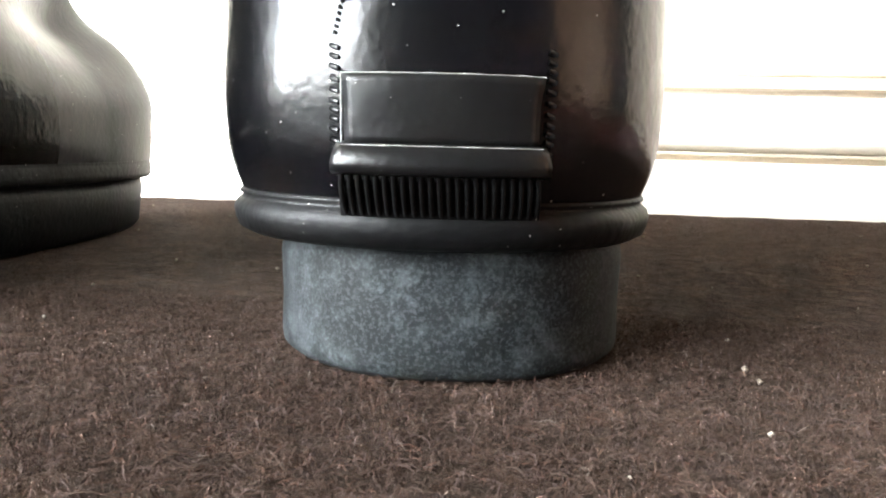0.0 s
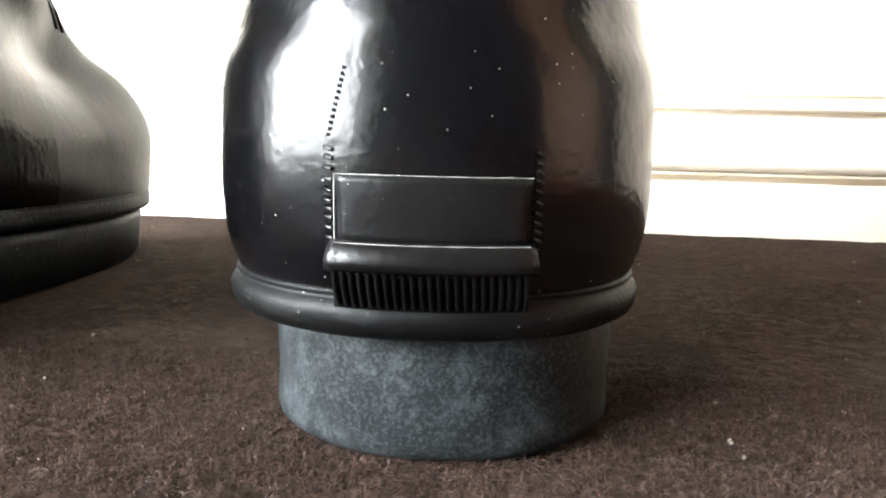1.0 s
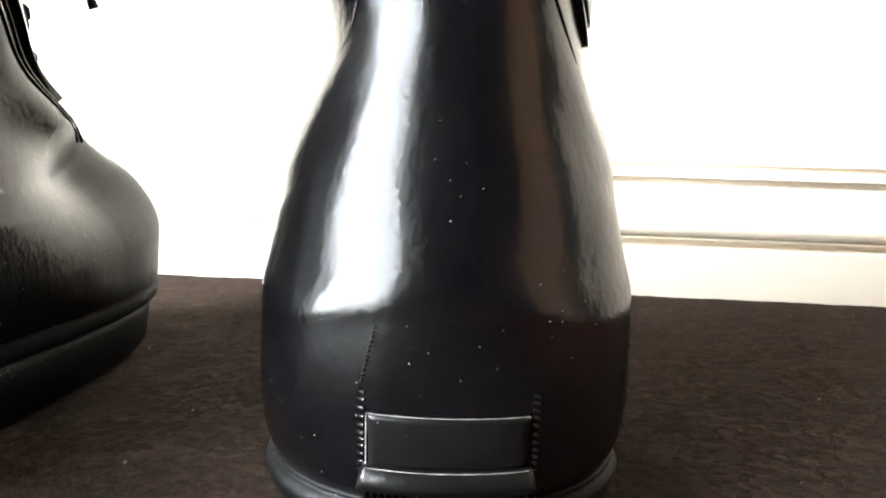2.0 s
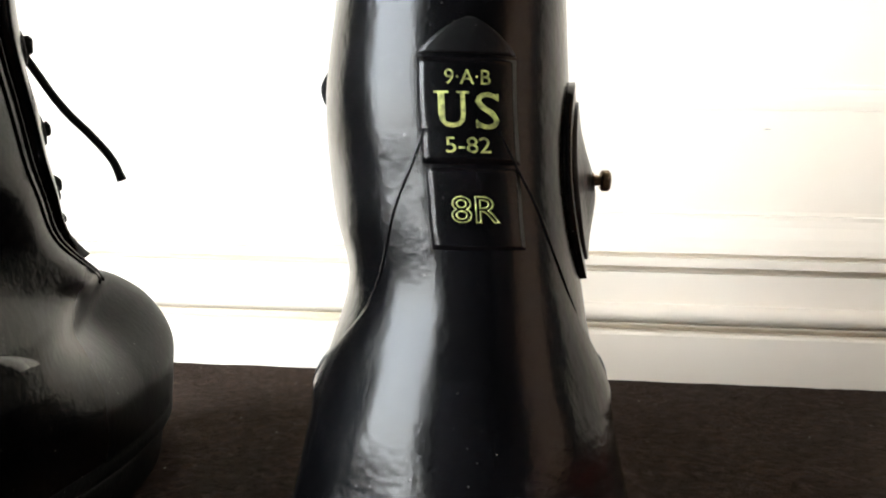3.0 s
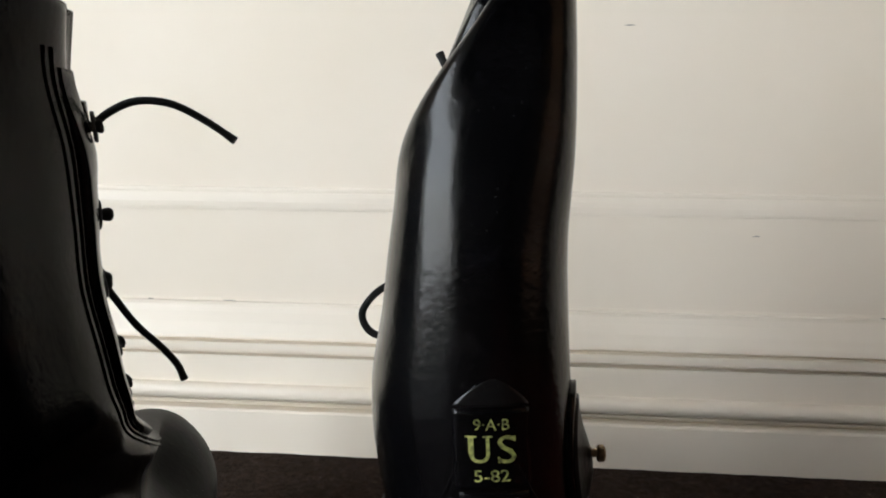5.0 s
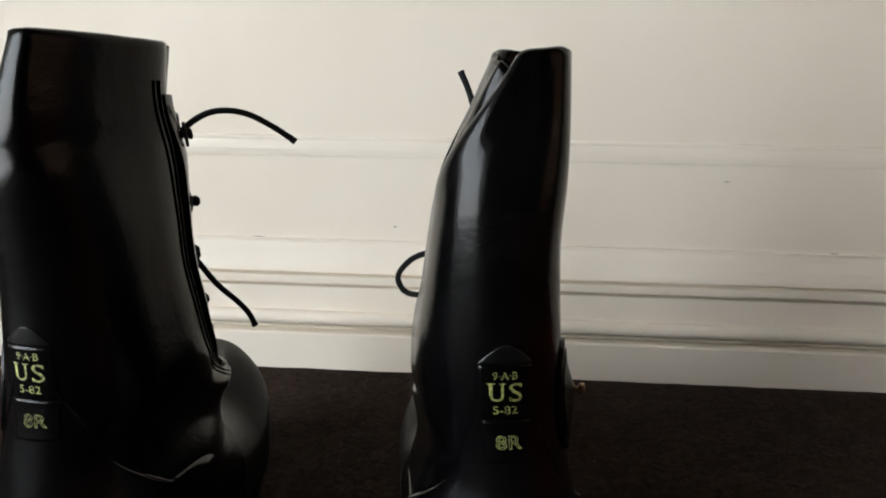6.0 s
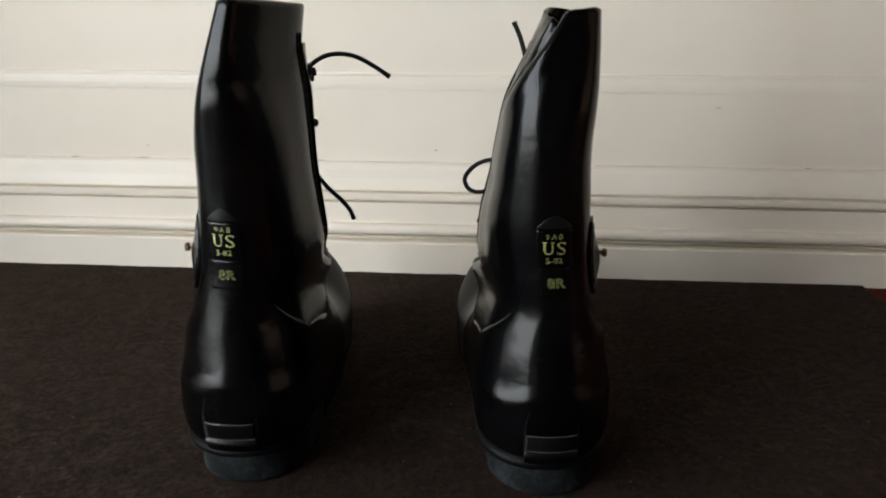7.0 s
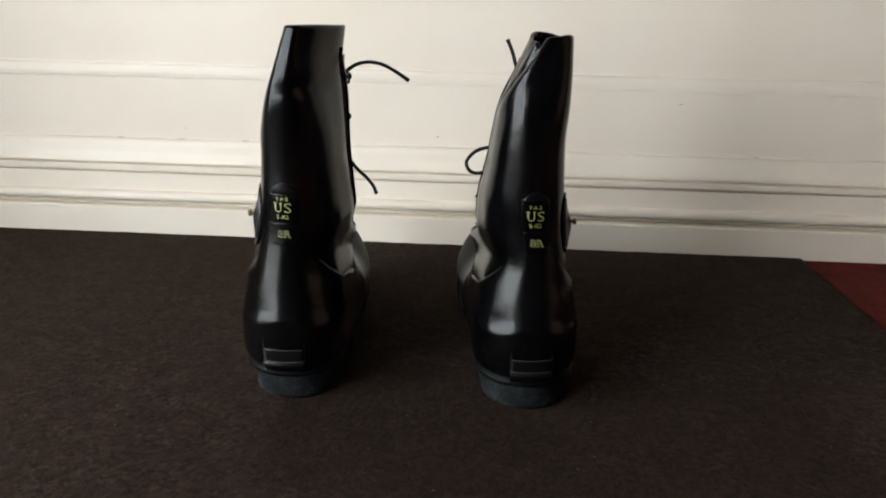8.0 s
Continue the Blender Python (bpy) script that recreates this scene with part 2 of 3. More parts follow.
def moulding(name, profile, x0, x1, mat_, label):
    """A run of moulded timber: profile of (out from the wall, height), extruded along x."""
    n = len(profile)
    verts = [(x, WALL_Y - o, z) for x in (x0, x1) for o, z in profile]
    faces = [(i, (i + 1) % n, n + (i + 1) % n, n + i) for i in range(n)]
    faces += [tuple(range(n))[::-1], tuple(range(n, 2 * n))]
    return structure(mesh_object(name, verts, faces, mat_, smooth=False), label)


def arc(cx, cz, r, a0, a1, n=8):
    return [(cx + r * math.cos(radians(a0 + (a1 - a0) * i / n)), cz + r * math.sin(radians(a0 + (a1 - a0) * i / n))) for i in range(n + 1)]


BACK = -0.0209
base = [(BACK, -0.004), (0, -0.004), (0, 0.0345), (-0.0012, 0.0360), (-0.0125, 0.0366), (-0.0125, 0.0405)]
base += [(-0.0030, 0.0412), (-0.0026, 0.0424), (-0.0060, 0.0432)]
base += arc(-0.0035, 0.0505, 0.0066, -80, 88, 10)
base += [(-0.0060, 0.0574), (-0.0060, 0.0808), (-0.0135, 0.0812), (-0.0135, 0.0850), (-0.0022, 0.0860), (-0.0022, 0.0926), (-0.0120, 0.0930), (-0.0120, 0.0952)]
base += [(-0.0056, 0.0960), (-0.0066, 0.1000), (-0.0096, 0.1080), (-0.0140, 0.1165), (-0.0158, 0.1215), (-0.0158, 0.1245), (-0.0176, 0.1252), (BACK, 0.1252)]
moulding("baseboard", base, -1.69, 1.89, PAINT, "cream painted moulded skirting board with a rounded bead")
panel = [(BACK, 0.1254), (-0.0182, 0.1254), (-0.0186, 0.128), (-0.0190, 0.203), (BACK, 0.203)]
moulding("trim_1", panel, -1.69, 1.89, PLASTER, "flat cream painted panel rail above the skirting")
rail = [(BACK, 0.2032), (-0.0190, 0.2032), (-0.0184, 0.2060), (-0.0180, 0.2100), (-0.0182, 0.2140), (-0.0187, 0.2170), (-0.0194, 0.2185), (-0.0190, 0.2195), (-0.0192, 0.2215), (BACK, 0.2228)]
moulding("trim_2", rail, -1.69, 1.89, PAINT, "shallow cream painted moulding strip on the wall")


def paint_chips():
    """Hairline gaps in the paint along the skirting's top edge and one bruise in the plaster."""
    rnd = random.Random(4)
    spots = [(-0.440, 0.1256, 0.018), (-0.355, 0.1256, 0.010), (-0.305, 0.1256, 0.006), (-0.235, 0.1256, 0.014), (-0.52, 0.1256, 0.012),
             (-0.103, 0.139, 0.004), (-0.432, 0.140, 0.003), (0.30, 0.1256, 0.008), (0.093, 0.354, 0.009), (0.198, 0.189, 0.006)]
    verts, faces = [], []
    for x, z, w in spots:
        n = 7
        b = len(verts)
        for i in range(n):
            u = i / (n - 1)
            h = 0.0006 * math.sin(math.pi * u) + 0.0001
            verts += [(x + (u - 0.5) * w, WALL_Y + 0.0172, z - h * rnd.uniform(0.4, 1)), (x + (u - 0.5) * w, WALL_Y + 0.0172, z + h * rnd.uniform(0.4, 1))]
        faces += [(b + 2 * i, b + 2 * i + 2, b + 2 * i + 3, b + 2 * i + 1) for i in range(n - 1)]
    m, _, _ = material("bare_gap", (0.34, 0.30, 0.25), 0.9)
    return mesh_object("paint_chips", verts, faces, m, wall_n, "small chips and hairline gaps in the paint", smooth=False)


paint_chips()

structure(part("wall_south", box((-1.7, -2.8, -0.06), (1.9, -2.66, 2.45)), DARK), "plain unseen wall, darkened to cut bounce light")
structure(part("wall_east", box((1.36, -2.66, -0.06), (1.5, WALL_Y + 0.02, 2.45)), DARK), "plain unseen wall, darkened to cut bounce light")
# unseen panel, added only so the boots' right sides reflect a brown band
structure(part("brown_panel_1", box((1.32, -0.80, -0.004), (1.357, 0.02, 2.05), 0.004), REFLECTED_BROWN), "unseen brown panel added for the brown reflection on the boots")
for i, (lo, hi) in enumerate((((WIN_X - 0.14, -2.66, -0.06), (WIN_X, WIN_Y0, 2.45)), ((WIN_X - 0.14, WIN_Y1, -0.06), (WIN_X, WALL_Y + 0.02, 2.45)),
                              ((WIN_X - 0.14, WIN_Y0, -0.06), (WIN_X, WIN_Y1, WIN_Z0)), ((WIN_X - 0.14, WIN_Y0, WIN_Z1), (WIN_X, WIN_Y1, 2.45)))):
    structure(part("wall_west_%d" % (i + 1), box(lo, hi), PLASTER), "plain cream painted wall beside the window")
structure(part("ceiling", box((-1.7, -2.8, 2.45), (1.9, 0.6, 2.55)), DIM_TAN), "plain unseen ceiling, darkened to cut bounce light")


def window():
    w = structure(part("window_1", box((WIN_X - 0.10, WIN_Y0 - 0.001, WIN_Z0 - 0.02), (WIN_X + 0.03, WIN_Y1 + 0.001, WIN_Z0 + 0.012), 0.003), PAINT), "white painted timber window lighting the room")
    mid = (WIN_Y0 + WIN_Y1) / 2
    for lo, hi in (((WIN_X - 0.03, WIN_Y0, WIN_Z0 + 0.013), (WIN_X + 0.01, WIN_Y0 + 0.05, WIN_Z1)), ((WIN_X - 0.03, WIN_Y1 - 0.05, WIN_Z0 + 0.013), (WIN_X + 0.01, WIN_Y1, WIN_Z1)),
                   ((WIN_X - 0.03, WIN_Y0 + 0.051, WIN_Z1 - 0.05), (WIN_X + 0.01, WIN_Y1 - 0.051, WIN_Z1)), ((WIN_X - 0.03, WIN_Y0 + 0.051, WIN_Z0 + 0.013), (WIN_X + 0.01, WIN_Y1 - 0.051, WIN_Z0 + 0.06))):
        part("window_frame", box(lo, hi, 0.003), PAINT, w)
    pane = part("pane", box((WIN_X - 0.012, WIN_Y0 + 0.05, WIN_Z0 + 0.06), (WIN_X - 0.008, WIN_Y1 - 0.05, WIN_Z1 - 0.05)), GLASS, w)
    pane.visible_shadow = False


window()


# ---- the boots ----
def hermite(xs, ys, x):
    """Smooth interpolation through a table."""
    xs, ys = np.asarray(xs, float), np.asarray(ys, float)
    d = np.gradient(ys, xs)
    x = np.clip(x, xs[0], xs[-1])
    i = np.clip(np.searchsorted(xs, x, side="right") - 1, 0, len(xs) - 2)
    h = xs[i + 1] - xs[i]
    f = (x - xs[i]) / h
    return ((2 * f**3 - 3 * f**2 + 1) * ys[i] + (f**3 - 2 * f**2 + f) * h * d[i]
            + (-2 * f**3 + 3 * f**2) * ys[i + 1] + (f**3 - f**2) * h * d[i + 1])


def smooth01(x):
    x = np.clip(x, 0, 1)
    return x * x * (3 - 2 * x)


# foot, shared by both: height, back, front, half width at the heel, half width at the ball, depth of heel round, depth of toe round
FOOT = [
    (0.016, -0.0005, 0.248, 0.0362, 0.0372, 0.040, 0.080),
    (0.031, -0.0068, 0.254, 0.0396, 0.0450, 0.040, 0.084),
    (0.037, -0.0098, 0.255, 0.0414, 0.0455, 0.042, 0.085),
    (0.045, -0.0110, 0.256, 0.0421, 0.0456, 0.042, 0.086),
    (0.060, -0.0114, 0.257, 0.0421, 0.0450, 0.042, 0.086),
    (0.070, -0.0108, 0.254, 0.0421, 0.0410, 0.042, 0.086),
    (0.0755, -0.0104, 0.250, 0.0421, 0.0378, 0.042, 0.084),
    (0.0790, -0.0094, 0.247, 0.0420, 0.0352, 0.042, 0.082),
    (0.0840, -0.0076, 0.242, 0.0412, 0.0305, 0.042, 0.080),
    (0.0940, -0.0046, 0.221, 0.0390, 0.0190, 0.042, 0.068),
]
# shaft of each boot: height, back, front, half width, sideways shift, twist in degrees
SHAFT_RIGHT = [
    (0.106, -0.0018, 0.168, 0.0340, 0.000, 0), (0.120, 0.0011, 0.137, 0.0305, 0.0005, 1), (0.140, 0.0036, 0.118, 0.0312, -0.0024, 2),
    (0.165, 0.0042, 0.102, 0.0310, -0.0049, 2), (0.190, 0.0044, 0.0885, 0.0284, -0.0049, 2), (0.215, 0.0048, 0.0795, 0.0263, -0.0043, 1),
    (0.240, 0.0066, 0.0730, 0.0247, -0.0017, 0), (0.265, 0.0125, 0.0680, 0.0193, 0.0041, -2), (0.286, 0.0195, 0.064, 0.0148, 0.0085, -3)]
SHAFT_LEFT = [
    (0.106, -0.0018, 0.164, 0.0345, 0.000, 0), (0.120, 0.0010, 0.137, 0.0318, 0.0012, -2), (0.140, 0.0034, 0.117, 0.0320, 0.0052, -5),
    (0.165, 0.0040, 0.107, 0.0299, 0.0068, -8), (0.190, 0.0040, 0.0975, 0.0278, 0.0085, -11), (0.215, 0.0024, 0.0955, 0.0258, 0.0096, -12),
    (0.240, -0.0020, 0.0920, 0.0200, 0.0145, -14), (0.265, -0.0038, 0.0790, 0.0134, 0.0225, -17), (0.290, -0.0020, 0.0710, 0.0100, 0.0305, -20)]


class Last:
    """The boot's outer surface: a closed outline at each height, a in -1..1 round it, 0 at the back, +-1 at the front."""

    def __init__(self, shaft, side, bend):
        self.side, self.bend, self.arcs = side, bend, {}
        rows = FOOT + [(z, b, f, w, w * 1.02 + (0.0055 if side > 0 else 0.003) * min(1.0, max(0.0, (0.185 - z) / 0.05)) - 0.002 * max(0.0, min(1.0, (0.118 - z) / 0.013)), 0.046, 0.045) for z, b, f, w, _, _ in shaft]
        self.z = [r[0] for r in rows]
        self.cols = [[r[k] for r in rows] for k in range(1, 7)]
        self.shift = ([0.0, 0.094] + [r[0] for r in shaft], [0, 0] + [r[4] for r in shaft])
        self.twist = ([0.0, 0.094] + [r[0] for r in shaft], [0, 0] + [r[5] for r in shaft])
        self.top = shaft[-1][0]

    def raw(self, z, a):
        z, a = np.broadcast_arrays(np.asarray(z, float), np.asarray(a, float))
        # the counter's upper edge peaks at the back and drops to the sides
        lower = 0.0105 * np.minimum(np.sqrt(a * a + 0.0009) / 0.21, 1.0) * np.exp(-((z - 0.075) / 0.022) ** 2)
        ze = np.where(np.abs(a) < 0.6, z + lower, z + lower * smooth01((0.8 - np.abs(a)) / 0.2))
        yb, yf, wh, wb, db, df = (hermite(self.z, c, ze) for c in self.cols)
        full = yf - yb
        k = np.minimum(1, 0.84 * full / (db + df))
        db, df = db * k, df * k
        s, t = np.sign(a), np.abs(a)
        A, B = 0.46, 0.62
        fb = np.clip(t / A, 0, 1) * math.pi / 2
        fm = np.clip((t - A) / (B - A), 0, 1)
        ff = np.clip((t - B) / (1 - B), 0, 1) * math.pi / 2
        y = np.where(t < A, yb + db * (1 - np.abs(np.cos(fb)) ** (1.0 - 0.22 * smooth01((z - 0.20) / 0.07))), np.where(t < B, yb + db + fm * (full - db - df), yf - df * (1 - np.sin(ff))))
        # low down the side stays full as far as the instep, then narrows into the vamp
        late = 1 - smooth01((z - 0.085) / 0.05)
        w = wh + (wb - wh) * smooth01((y - yb - db * 0.5 - 0.070 * late) / 0.085)
        q = 0.92 - 0.30 * smooth01((z - 0.20) / 0.07)
        x = s * w * np.where(t < A, np.sin(fb) ** q, np.where(t < B, 1.0, np.cos(ff) ** 0.9))
        # the foot is wider on the outer side of the ball and the toe turns slightly inwards
        x = x + self.bend * smooth01((y - 0.11) / 0.15)
        tw = np.radians(hermite(*self.twist, z)) * smooth01((z - 0.10) / 0.05)
        yc = y - 0.045
        x, y = x * np.cos(tw) - yc * np.sin(tw), x * np.sin(tw) + yc * np.cos(tw) + 0.045
        return np.stack([x + hermite(*self.shift, z), y, z], -1)

    def at(self, z, a, off=0.0):
        """The surface point, off metres out along the normal."""
        z, a = np.broadcast_arrays(np.asarray(z, float), np.asarray(a, float))
        e, h = 0.004, 0.0008
        p = self.raw(z, a)
        da = self.raw(z, a + e) - self.raw(z, a - e)
        dz = self.raw(z + h, a) - self.raw(z - h, a)
        n = np.cross(da, dz)
        n /= np.linalg.norm(n, axis=-1)[..., None] + 1e-12
        return p + n * np.asarray(off)[..., None]

    def normal(self, z, a):
        return self.at(z, a, 1.0) - self.raw(z, a)

    def a_of(self, z, s):
        """The parameter at arc length s from the back, at height z."""
        key = round(float(z), 5)
        a = np.linspace(-0.4, 0.4, 161)
        if key not in self.arcs:
            p = self.raw(np.full_like(a, key), a)
            c = np.concatenate([[0], np.cumsum(np.linalg.norm(np.diff(p, axis=0), axis=1))])
            self.arcs[key] = c - c[80]
        return np.interp(s, self.arcs[key], a)

    def by_arc(self, z, s, off=0.0):
        zz, ss = np.broadcast_arrays(np.asarray(z, float), np.asarray(s, float))
        a = np.array([self.a_of(q, r) for q, r in zip(zz.ravel(), ss.ravel())]).reshape(zz.shape)
        return self.at(zz, a, off)


def grid_faces(nz, na, wrap=False):
    m = na if wrap else na - 1
    return [(j * na + i, j * na + (i + 1) % na, (j + 1) * na + (i + 1) % na, (j + 1) * na + i) for j in range(nz - 1) for i in range(m)]


def raised(last, zs, edges, off, na=24, sink=0.0012, lip=0.0005, arc=False, fade=None):
    """A raised panel: between edges(z) = (from, to) round the boot, off metres proud, its border sunk into the surface.
    off may be a function of (height share, width share)."""
    verts = []
    zs = np.concatenate([[zs[0]], zs, [zs[-1]]])
    nz = len(zs)
    us = np.concatenate([[0], np.linspace(0.0, 1.0, na), [1]])
    for j, z in enumerate(zs):
        e0, e1 = edges(z)
        v = np.clip((j - 1) / (nz - 3), 0, 1)
        s = e0 + (e1 - e0) * us
        o = np.array([off(v, u) if callable(off) else off for u in us], float)
        if fade:
            o = o * fade(v)
        if arc:
            a = np.array([last.a_of(z, q) for q in s])
        else:
            a = s
        if j in (0, nz - 1):
            o[:] = -sink
        o[0] = o[-1] = -sink
        verts.extend(last.at(np.full_like(a, z), a, o))
    return verts, grid_faces(nz, len(us))


def lettering(last, name, body, z0, s0, height, width, parent, outline=False, thin=0.0):
    """Printed characters laid on the curved surface, centred at arc s0 and height z0."""
    cu = bpy.data.curves.new(name, "FONT")
    cu.body, cu.align_x, cu.align_y, cu.size = body, "CENTER", "CENTER", 1.0
    cu.resolution_u = 3
    if outline:
        cu.fill_mode, cu.bevel_depth, cu.bevel_resolution = "NONE", 0.022, 0
    elif thin:
        cu.offset = thin
    tmp = new(name, cu)
    me = bpy.data.meshes.new_from_object(tmp.evaluated_get(bpy.context.evaluated_depsgraph_get()))
    bpy.data.objects.remove(tmp)
    bm = bmesh.new()
    bm.from_mesh(me)
    xs, ys = [v.co.x for v in bm.verts], [v.co.y for v in bm.verts]
    kx, ky = width / (max(xs) - min(xs)), height / (max(ys) - min(ys))
    mx, my = (max(xs) + min(xs)) / 2, (max(ys) + min(ys)) / 2
    bmesh.ops.triangulate(bm, faces=bm.faces)
    for v in bm.verts:
        z, s = z0 + (v.co.y - my) * ky, s0 + (v.co.x - mx) * kx
        v.co = last.by_arc(z, s, 0.00034 + (v.co.z * 0.004 if outline else 0.0))
    return part(name, bm, INK, parent, "yellow printed characters")


def serif_bars(last, bars, parent):
    """The serifs and the heavy stem of the large letters."""
    for z0, s0, h, w in bars:
        zs, ss = np.linspace(z0 - h / 2, z0 + h / 2, 3), np.linspace(s0 - w / 2, s0 + w / 2, 5)
        verts = [last.by_arc(z, s, 0.00038) for z in zs for s in ss]
        mesh_object("serif", verts, grid_faces(3, 5), INK, parent, "yellow printed stroke")


def boot(shaft, side, origin, yaw, label, valve_a, text_s, bend, heel_x):
    """A rubber boot; side is +1 where its outer side is +x."""
    last = Last(shaft, side, bend)
    root = new("boot")
    root.matrix_world = pose(*origin, 0, 0, yaw)
    tagged(root, label, "boot", "pair of boots")

    # upper: outer skin, rolled top edge, inner skin
    na = 144
    aa = np.linspace(-1, 1, na, endpoint=False)
    zs = np.concatenate([np.linspace(0.0238, 0.06, 18), np.linspace(0.063, 0.105, 34), np.linspace(0.11, last.top, 60)])
    wave = (0.0022 * np.sin(2 * math.pi * aa + 0.6) - 0.0030 * np.exp(-((aa + 0.16) / 0.07) ** 2)) if side > 0 else 0.0015 * np.sin(math.pi * aa + 1.0)
    def dent(z):
        # soft folds where the empty shaft has slumped
        if side > 0:
            line, grow = aa + 0.16 + (last.top - z) * 8.5, smooth01((z - 0.222) / 0.035)
            return grow * (0.0022 * np.exp(-((line - 0.15) / 0.10) ** 2) - 0.0042 * np.exp(-(line / 0.055) ** 2) - 0.0012 * np.exp(-((line + 0.16) / 0.08) ** 2))
        crease = -0.0022 * np.exp(-((z - 0.249 - 0.010 * (aa - 0.2)) / 0.0055) ** 2) * np.exp(-((aa - 0.25) / 0.22) ** 2)
        return crease - 0.0030 * smooth01((z - 0.25) / 0.02) * np.exp(-((aa - 0.92) / 0.10) ** 2) - 0.0014 * smooth01((z - 0.245) / 0.015) * np.exp(-((aa - 0.25) / 0.14) ** 2)
    ring = [last.at(z + wave * smooth01((z - 0.2) / (last.top - 0.2)), aa, dent(z)) for z in zs]
    lean = dent(last.top)
    for zc, o in ((last.top, -0.0004), (last.top + 0.0006, -0.0012), (last.top, -0.0022)):
        q = last.at(np.full(na, last.top) + wave, aa, lean + o)
        q[:, 2] += zc - last.top
        ring.append(q)
    for z in np.linspace(last.top - 0.004, last.top - 0.10, 10):
        ring.append(last.at(np.full(na, z), aa, dent(z) - 0.0026))
    verts = np.concatenate(ring)
    faces = grid_faces(len(ring), na, True)
    faces.append(tuple((len(ring) - 1) * na + i for i in range(na)))
    mesh_object("upper", verts, faces, RUBBER, root, "glossy black moulded rubber upper")

    # heel block: straight sided, slightly flared, with a worn lower arris
    hz = [(0.0005, -0.0012), (0.0, -0.0016), (0.0012, -0.0002), (0.003, 0.0), (0.010, -0.0002), (0.019, 0.0001), (0.0255, -0.0008)]
    n = 80

    def heel_ring(o):
        pts = []
        for k in range(n):
            t = k / n * 2 - 1
            ang = abs(t) * 2.0
            if ang < 1:
                x, y = 0.0352 * math.sin(ang * math.pi / 2) ** 0.9, 0.036 * (1 - math.cos(ang * math.pi / 2))
            else:
                f = ang - 1
                x, y = 0.0352 * min(1, (1 - f) * 6 + 0.0), 0.036 + 0.046 * min(1, f * 1.6)
            x = math.copysign(x, t) if t else 0
            r = math.hypot(x, y - 0.036) + 1e-9
            pts.append((x * (1 + o / r), 0.036 + (y - 0.036) * (1 + o / r)))
        return pts
    hv = [(x + heel_x, y, z) for z, o in [(0.0, -0.02)] + hz[1:] for x, y in heel_ring(o)]
    hf = grid_faces(len(hz), n, True) + [tuple(range(n))[::-1], tuple((len(hz) - 1) * n + i for i in range(n))]
    mesh_object("heel", hv, hf, HEEL, root, "dusty scuffed grey rubber heel block")

    # outsole from the heel's breast to the toe
    a2 = np.linspace(-1, 1, 120, endpoint=False)
    keep = []
    for z, o in ((0.0, -0.006), (0.0, -0.003), (0.002, -0.001), (0.018, 0.001), (0.0235, 0.0)):
        q = last.at(np.full(120, 0.02), a2, np.full(120, o))
        q[:, 1] = np.maximum(q[:, 1], 0.081)
        q[:, 2] = z
        keep.append(q)
    sf = grid_faces(5, 120, True) + [tuple(range(120))[::-1], tuple(4 * 120 + i for i in range(120))]
    mesh_object("outsole", np.concatenate(keep), sf, RUBBER_DULL, root, "dull black rubber sole")
    # welt: the rounded bead round the foot, with a groove above it
    prof = [(0.0178, -0.003), (0.0184, -0.0006), (0.0200, 0.0012), (0.0225, 0.0019), (0.0252, 0.0022), (0.0272, 0.0017), (0.0284, 0.0008), (0.0292, 0.0002),
            (0.0300, 0.0010), (0.0309, 0.0008), (0.0315, -0.0002), (0.0318, -0.002)]
    wv = np.concatenate([_welt(last, z, aa, o) for z, o in prof])
    mesh_object("welt", wv, grid_faces(len(prof), na, True), RUBBER_DULL, root, "rounded black rubber welt bead")

    # counter: overlay that climbs the back in a bell shape; low on the sides its edge turns level and stands proud
    def bell(z):
        a = float(hermite([0.078, 0.0835, 0.087, 0.090, 0.094, 0.0985, 0.104, 0.110, 0.117, 0.124, 0.132, 0.141, 0.150, 0.158],
                          [0.530, 0.522, 0.508, 0.486, 0.448, 0.400, 0.348, 0.298, 0.250, 0.212, 0.175, 0.138, 0.094, 0.062], z))
        return -a, a
    cz = np.linspace(0.079, 0.158, 60)

    def proud(v_, u):
        z, e = 0.079 + 0.079 * v_, abs(2 * u - 1)
        return (0.00010 + 0.0013 * smooth01((e - 0.5) / 0.4) * (1 - smooth01((z - 0.097) / 0.03)) * smooth01((z - 0.087) / 0.008)) * smooth01((z - 0.079) / 0.007) - 0.0002 * (z < 0.08)
    v, f = raised(last, cz, bell, proud, 70, 0.0006)
    mesh_object("counter", v, f, RUBBER, root, "raised bell-shaped rubber heel counter")
    for sgn in (-1, 1):
        zz = np.linspace(0.0920, 0.157, 80)
        v, f = tube(last.at(zz, np.array([sgn * bell(z)[1] for z in zz]), 0.0002 + 0.0010 * (1 - smooth01((zz - 0.092) / 0.02))), 0.00030 + 0.00035 * (1 - smooth01((zz - 0.092) / 0.02)), 6)
        mesh_object("counter_seam", v, f, RUBBER, root, "fine raised seam along the counter")
        # pale crescent painted in place of the ledge's specular highlight
        zz = np.linspace(0.0925, 0.104, 24)
        v, f = tube(last.at(zz, np.array([sgn * (bell(z)[1] + 0.004) for z in zz]), np.full(24, 0.0014)), 0.00030 * np.sin(np.linspace(0.25, 2.9, 24)), 6)
        mesh_object("wear_and_glint_edge", v, f, DUST_AND_GLINT, root, "pale painted glint along the counter's ledge")

    # labels on the back: peaked cap, upper panel, lower panel
    dome = lambda z: (text_s - 0.0108 * (1 - ((z - 0.1718) / 0.0082) ** 1.35) ** 0.8, text_s + 0.0108 * (1 - ((z - 0.1718) / 0.0082) ** 1.35) ** 0.8)
